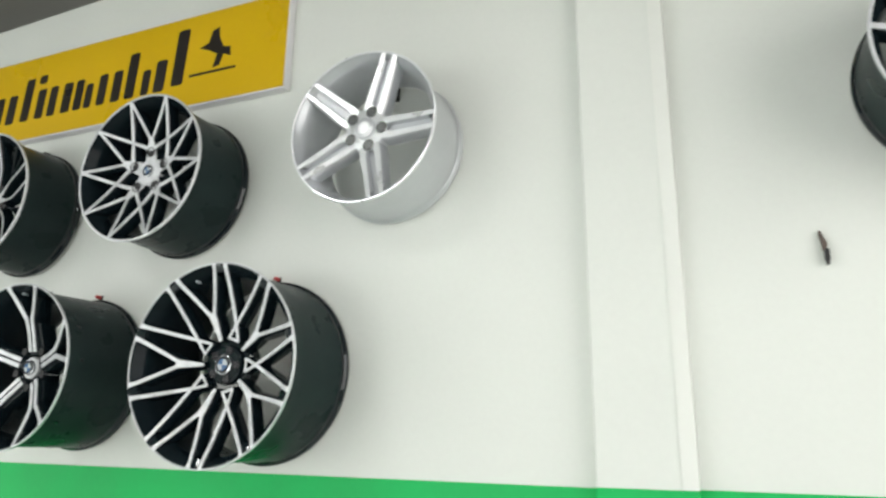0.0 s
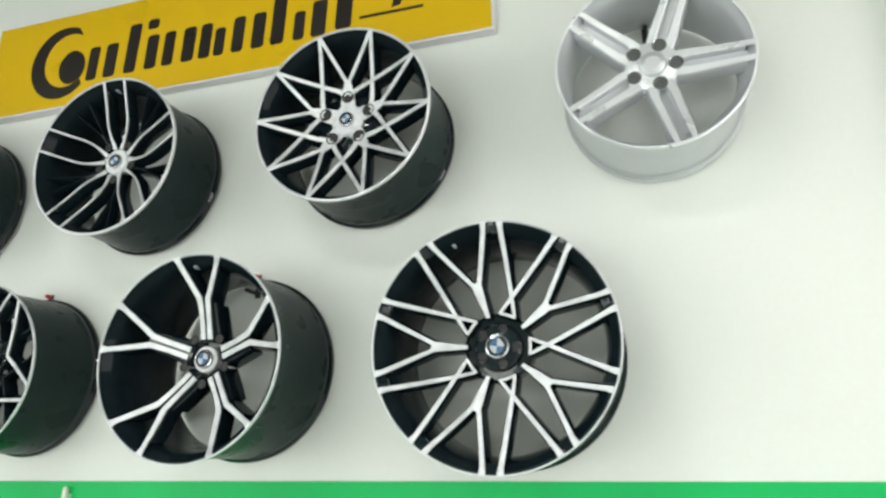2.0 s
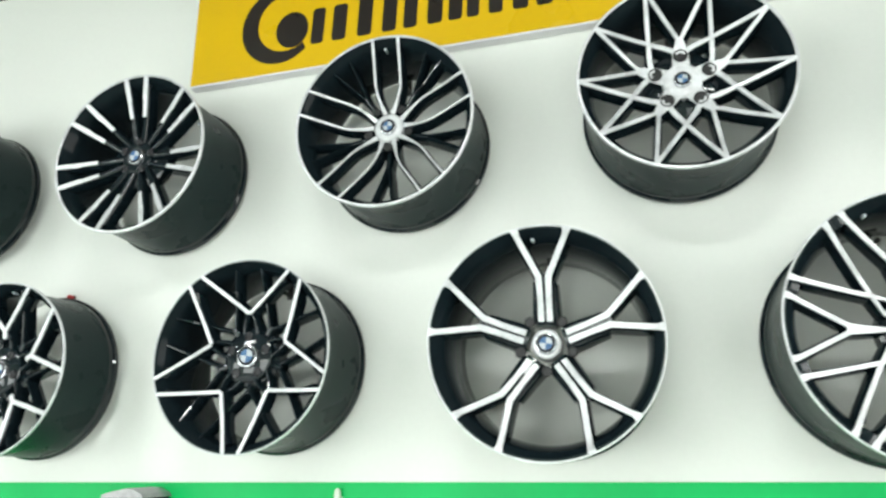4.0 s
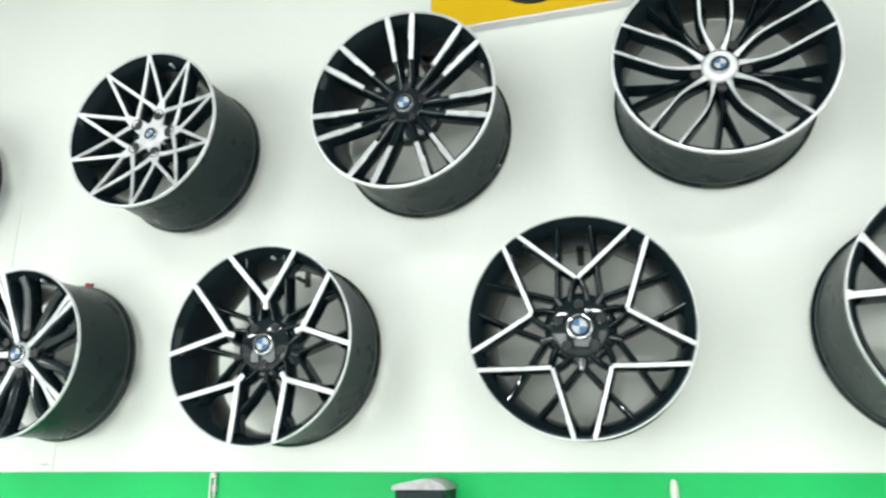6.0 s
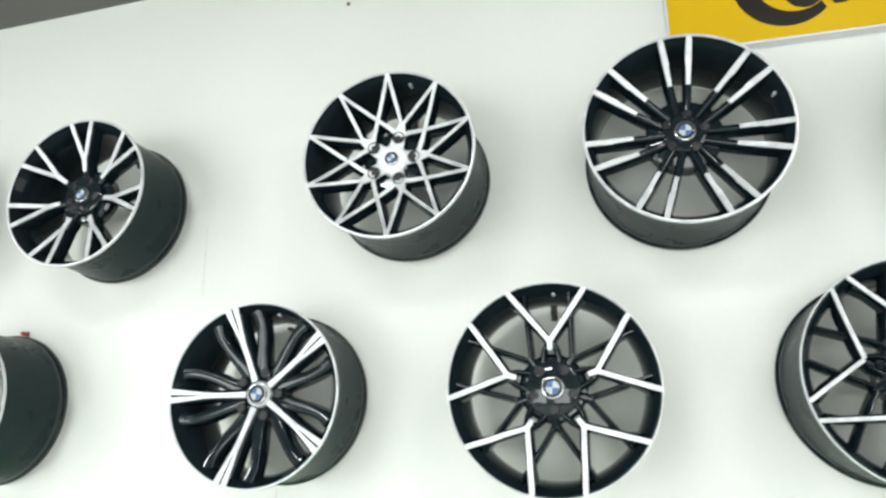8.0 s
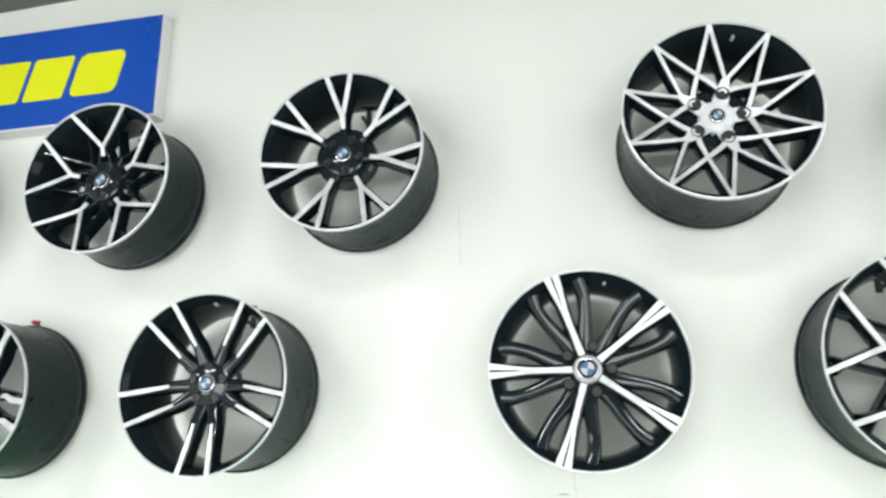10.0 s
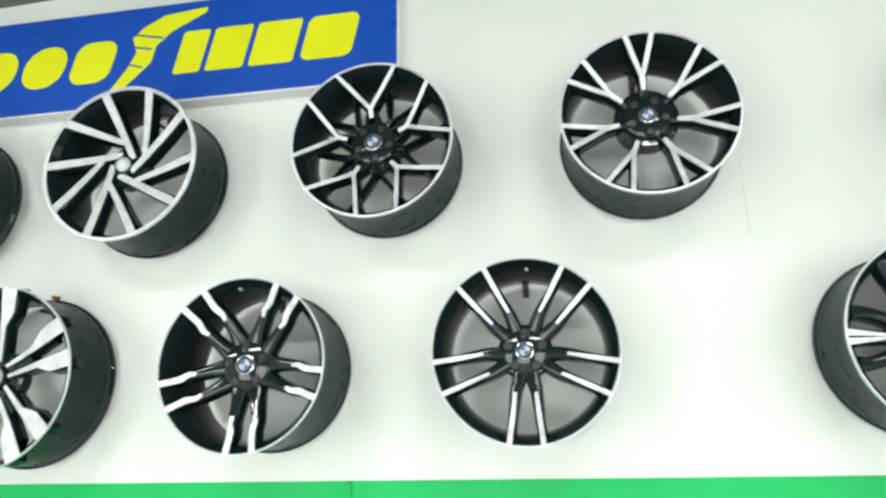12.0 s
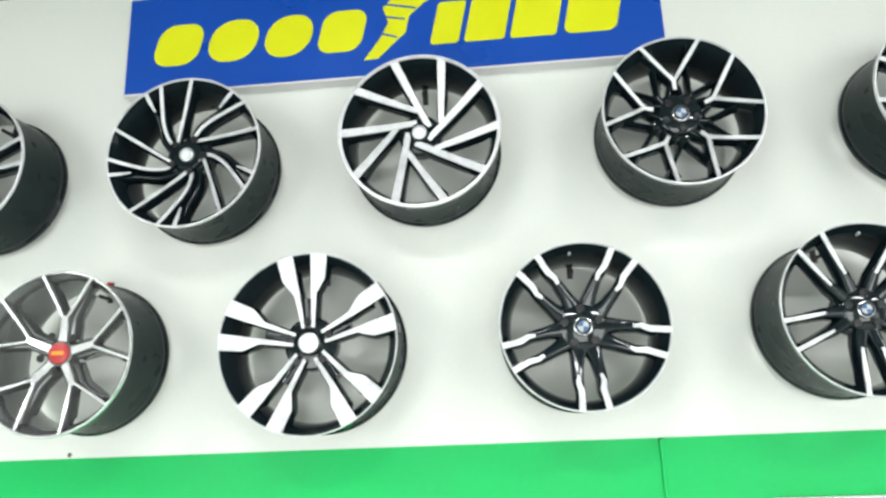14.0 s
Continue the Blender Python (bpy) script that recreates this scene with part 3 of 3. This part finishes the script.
alloy_wheel("black alloy wheel with seven machined Y spokes", -3.766, 2.524, 0.236, -0.283, -0.05, 0.036, -2, design_seven_y(), 0.27, 5, 0.2, 30, ("round", 0.11), back=0.37)
alloy_wheel("black alloy wheel with star shaped machined spokes below a blue sign", -4.542, 2.525, 0.238, -0.262, -0.04, 0.036, -4.5, design_star(0.46, 22, 0.34, 22.5), 0.27, 5, 0.2, 36, ("round", 0.12), back=0.33)
alloy_wheel("black turbine alloy wheel with ten slanted machined blades", -5.342, 2.525, 0.252, -0.254, -0.034, 0.022, -17.5, design_turbine(), 0.14, 0, 0.22, 30, ("silver", 0.10), lip=(0.955, 1.0), back=0.27)
alloy_wheel("black alloy wheel with swirling machined outlines", -6.092, 2.503, 0.25, -0.267, -0.05, 0.03, 4, design_swirl(), 0.2, 5, 0.22, 20, ("silver", 0.10), back=0.3)
alloy_wheel("black alloy wheel with machined double spokes, at the row's end", -6.87, 2.51, 0.25, -0.275, -0.04, 0.04, 10, design_double(), 0.22, 5, 0.2, 36, ("round", 0.11))
# lower row
alloy_wheel("large black alloy wheel with ten crossed machined spoke lines", 0.015, 1.870, 0.286, -0.305, -0.012, 0.072, 2, design_cross(), 0.20, 5, 0.15, 18, ("round", 0.11), lip=(0.984, 1.0), valve=-20, back=0.29)
alloy_wheel("black alloy wheel with five forked grooved spokes", -0.772, 1.880, 0.265, -0.324, -0.014, 0.08, 2, design_five_y(), 0.135, 5, 0.24, 36, ("round", 0.105), lip=(0.984, 1.0), thick=0.06, hub_mat=M_CUT, valve=-3)
alloy_wheel("black alloy wheel with zigzag machined star lines over a lattice", -1.563, 1.892, 0.251, -0.272, -0.012, 0.05, 0.5, design_star(0.45, 31, 0, 27, 0.038), 0.27, 5, 0.205, 0, ("round", 0.13), lip=(0.986, 1.0), back=0.33)
alloy_wheel("black alloy wheel with five machined Y lines over a lattice", -2.361, 1.889, 0.252, -0.271, -0.05, 0.036, -0.5, design_star(0.45, 22, 0.36, 22.5), 0.27, 5, 0.2, 36, ("round", 0.12), lip=(0.984, 1.0), valve=4, back=0.33)
alloy_wheel("black alloy wheel with five machined blade spokes", -3.136, 1.899, 0.238, -0.277, -0.045, 0.032, -18, design_blades(), 0.145, 5, 0.24, 36, ("round", 0.125), lip=(0.98, 1.0), hub_mat=M_CUT, valve=15, back=0.3)
alloy_wheel("black alloy wheel with five machined double spokes", -4.130, 1.898, 0.235, -0.290, -0.045, 0.036, 37.5, design_double(), 0.25, 5, 0.19, 36, ("round", 0.11), lip=(0.982, 1.0), valve=4, back=0.3)
alloy_wheel("black alloy wheel with five split spokes, machined at the ends", -4.892, 1.890, 0.235, -0.283, -0.03, 0.042, 33, design_hooked(), 0.29, 5, 0.215, 36, ("round", 0.125), lip=(0.982, 1.0), valve=-6)
alloy_wheel("black alloy wheel with five pairs of broad machined paddles", -5.690, 1.884, 0.265, -0.248, -0.03, 0.02, -4, design_paddles(), 0.14, 5, 0.24, 0, ("silver", 0.125), lip=(0.985, 1.0), back=0.3)
alloy_wheel("gunmetal alloy wheel with polished Y spokes and a red cap", -6.448, 1.886, 0.243, -0.282, -0.045, 0.03, 6, design_plain_y(), 0.17, 5, 0.24, 36, ("red", 0.14), M_GUN, M_GUNCUT, M_BARREL)
# beyond the pillar, and the row below
alloy_wheel("black alloy wheel on the wall beyond the pillar", 1.965, 2.52, 0.255, -0.29, -0.03, 0.05, 0, design_double(), 0.22, 5, 0.2, 36, ("round", 0.11))


def display_block(x, z):
    """Black block with a domed grey top, fixed low on the green wall."""
    ob = tagged(new("black_bracket"), "black wall bracket with a domed top plate", "bracket")
    ob.matrix_basis = pose(x, 0, z)
    bm = box_data((-0.064, -0.125, -0.24), (0.062, -0.003, -0.022), 0.008)
    me = bpy.data.meshes.new("body")
    bm.to_mesh(me)
    bm.free()
    me.materials.append(M_BARREL)
    part("body", me, ob)
    arc = [(-0.070, -0.024), (-0.068, -0.014), (-0.030, -0.005), (0.010, 0.002), (0.034, -0.001), (0.058, -0.012), (0.070, -0.024)]
    part("top_plate", plate("top_plate", arc, -0.130, -0.003, M_TOP), ob, "worn grey domed top plate")


display_block(-1.978, 1.556)

for hx, hz in ((-2.621, 1.557), (-1.383, 1.535)):
    wall_hook(hx, hz, None, hx < -2)
bolt(1.607, 2.135)


# ---- signs ----
def rounded(x0, x1, z0, z1, r, slant=0.0, n=5):
    out = []
    for cx, cz, a0 in ((x1 - r, z1 - r, 0), (x1 - r, z0 + r, 90), (x0 + r, z0 + r, 180), (x0 + r, z1 - r, 270)):
        for i in range(n + 1):
            a = radians(a0 + 90 * i / n)
            px, pz = cx + r * math.sin(a), cz + r * math.cos(a)
            out.append((px + slant * (pz - z0), pz))
    return out


def sign(name, label, x0, x1, z0, z1, face_mat, out=0.0):
    ob = tagged(new(name), label, "sign", "wall signs")
    ob.matrix_basis = pose(x0, -out, z0)
    w, h = x1 - x0, z1 - z0
    part("panel", box("panel", (0, -0.036, 0), (w, out, h), M_EDGE, 0.003), ob, "white aluminium sign tray")
    part("face", box("face", (0.006, -0.0395, 0.006), (w - 0.006, -0.0355, h - 0.006), face_mat, 0.001), ob)
    return ob


SX, SZ = -1.972, 2.862
ys = sign("yellow_sign", "yellow shop sign with dark bars for lettering", SX, 0.0, SZ, 3.258, M_YELLOW)


def ink(outline, nm="lettering_bar", mat=None, to=None):
    part(nm, plate(nm, outline, -0.0435 if mat is M_BLUEV else -0.041, -0.0385, mat or M_INK), to)


BASE, XH = 2.952, 3.088
CX = 0.335
crescent = [polar(0.150, a) for a in range(135, 395, 10)] + [(u + 0.026, v + 0.006) for u, v in (polar(0.112, a) for a in range(392, 138, -10))]
ink([(u * 0.95 + CX, v + 0.188) for u, v in crescent], "crescent", None, ys)
small = [polar(0.066, a) for a in range(0, 360, 15)]
ink([(u * 0.9 + CX + 0.048, v * 1.05 + 0.160) for u, v in small], "oval", None, ys)
for x0, x1, z0, z1 in (
                       (-1.520, -1.475, BASE, XH), (-1.445, -1.395, BASE, XH), (-1.355, -1.305, BASE, 3.15),
                       (-1.268, -1.220, BASE, XH), (-1.268, -1.222, 3.115, 3.155), (-1.195, -1.150, BASE, XH), (-1.115, -1.065, BASE, XH), (-1.045, -1.0, BASE, XH), (-0.985, -0.945, BASE, 3.06),
                       (-0.915, -0.870, BASE, XH), (-0.838, -0.790, BASE, XH), (-0.765, -0.715, BASE, 3.15), (-0.680, -0.640, BASE, 3.06), (-0.615, -0.562, BASE, XH), (-0.527, -0.470, BASE + 0.01, 3.20)):
    ink(rounded(x0 - SX, x1 - SX, z0 - SZ, z1 - SZ, 0.012, 0.06), to=ys)
ink(rounded(-0.44 - SX, -0.222 - SX, 2.984 - SZ, 2.994 - SZ, 0.003), "underline", to=ys)
ink([(u - SX, v - SZ) for u, v in ((-0.40, 3.10), (-0.36, 3.115), (-0.345, 3.165), (-0.315, 3.175), (-0.31, 3.13), (-0.285, 3.085), (-0.255, 3.08), (-0.25, 3.04), (-0.285, 3.055), (-0.30, 3.01), (-0.33, 3.005), (-0.315, 3.06), (-0.36, 3.085))], "emblem_shape", to=ys)

GX, GZ = -6.433, 2.824
bs = sign("blue_sign", "blue shop sign with yellow bars for lettering", GX, -4.505, GZ, 3.220, M_BLUEV, 0.02)
Z0, Z1 = 2.928, 3.093
for x0, x1, r in ((-6.335, -6.165, 0.06), (-6.135, -5.955, 0.075), (-5.925, -5.755, 0.075), (-5.725, -5.565, 0.05), (-5.315, -5.215, 0.012), (-5.195, -5.055, 0.012), (-5.035, -4.875, 0.012), (-4.850, -4.670, 0.03)):
    ink(rounded(x0 - GX, x1 - GX, Z0 - GZ, Z1 - GZ, r, 0.22), "lettering_block", M_LEMON, bs)
ink([(u - GX, v - GZ) for u, v in ((-5.55, 2.888), (-5.50, 2.89), (-5.40, 2.985), (-5.385, 3.05), (-5.33, 3.10), (-5.20, 3.165), (-5.20, 3.185), (-5.36, 3.17), (-5.44, 3.13), (-5.48, 3.09), (-5.46, 3.03), (-5.49, 2.97))], "emblem_shape", M_LEMON, bs)
for (ax, az), (bx, bz) in (((-5.475, 3.05), (-5.40, 3.035)), ((-5.47, 3.10), (-5.36, 3.075)), ((-5.49, 2.985), (-5.43, 2.965))):
    ink([(ax - GX, az - GZ), (bx - GX, bz - GZ), (bx - GX, bz + 0.006 - GZ), (ax - GX, az + 0.006 - GZ)], "emblem_line", M_BLUEV, bs)
lower = sign("lower_blue_sign", "blue sign low on the green wall", -4.36, -2.9, 1.0, 1.394, M_BLUEV)
lower.location.y = -0.003

# ---- marks on the wall ----
for nm, lab, mx, mz, s in (("wall_mark", "small dark nail hole in the white wall", -3.003, 3.246, 0.008), ("wall_mark", "small rusty nail stub above the green paint", -6.545, 1.585, 0.008)):
    tagged(new(nm, lathe(nm, [(0.0002, -0.004), (s * 0.6, -0.004), (s, 0.0005)], M_GREY, 10)), lab, "wall mark").matrix_basis = pose(mx, 0, mz)
tagged(new("wall_crack", box("wall_crack", (-3.4795, -0.0015, 2.24), (-3.4775, 0.001, 2.47), M_CRACK)), "thin hairline crack in the white plaster", "crack", kind="structure")
tagged(new("wall_crack", box("wall_crack", (-3.1875, -0.0015, 1.575), (-3.1855, 0.001, 1.69), M_CRACK)), "thin hairline crack in the white plaster", "crack", kind="structure")
scuff = [(-3.238, 1.5945), (-3.222, 1.5935), (-3.203, 1.5945), (-3.196, 1.5925), (-3.205, 1.5960), (-3.222, 1.5970)]
tagged(new("wall_mark", plate("wall_mark", scuff, -0.0015, 0.001, M_CRACKED)), "short grey scuff on the white wall above the green paint", "wall mark")
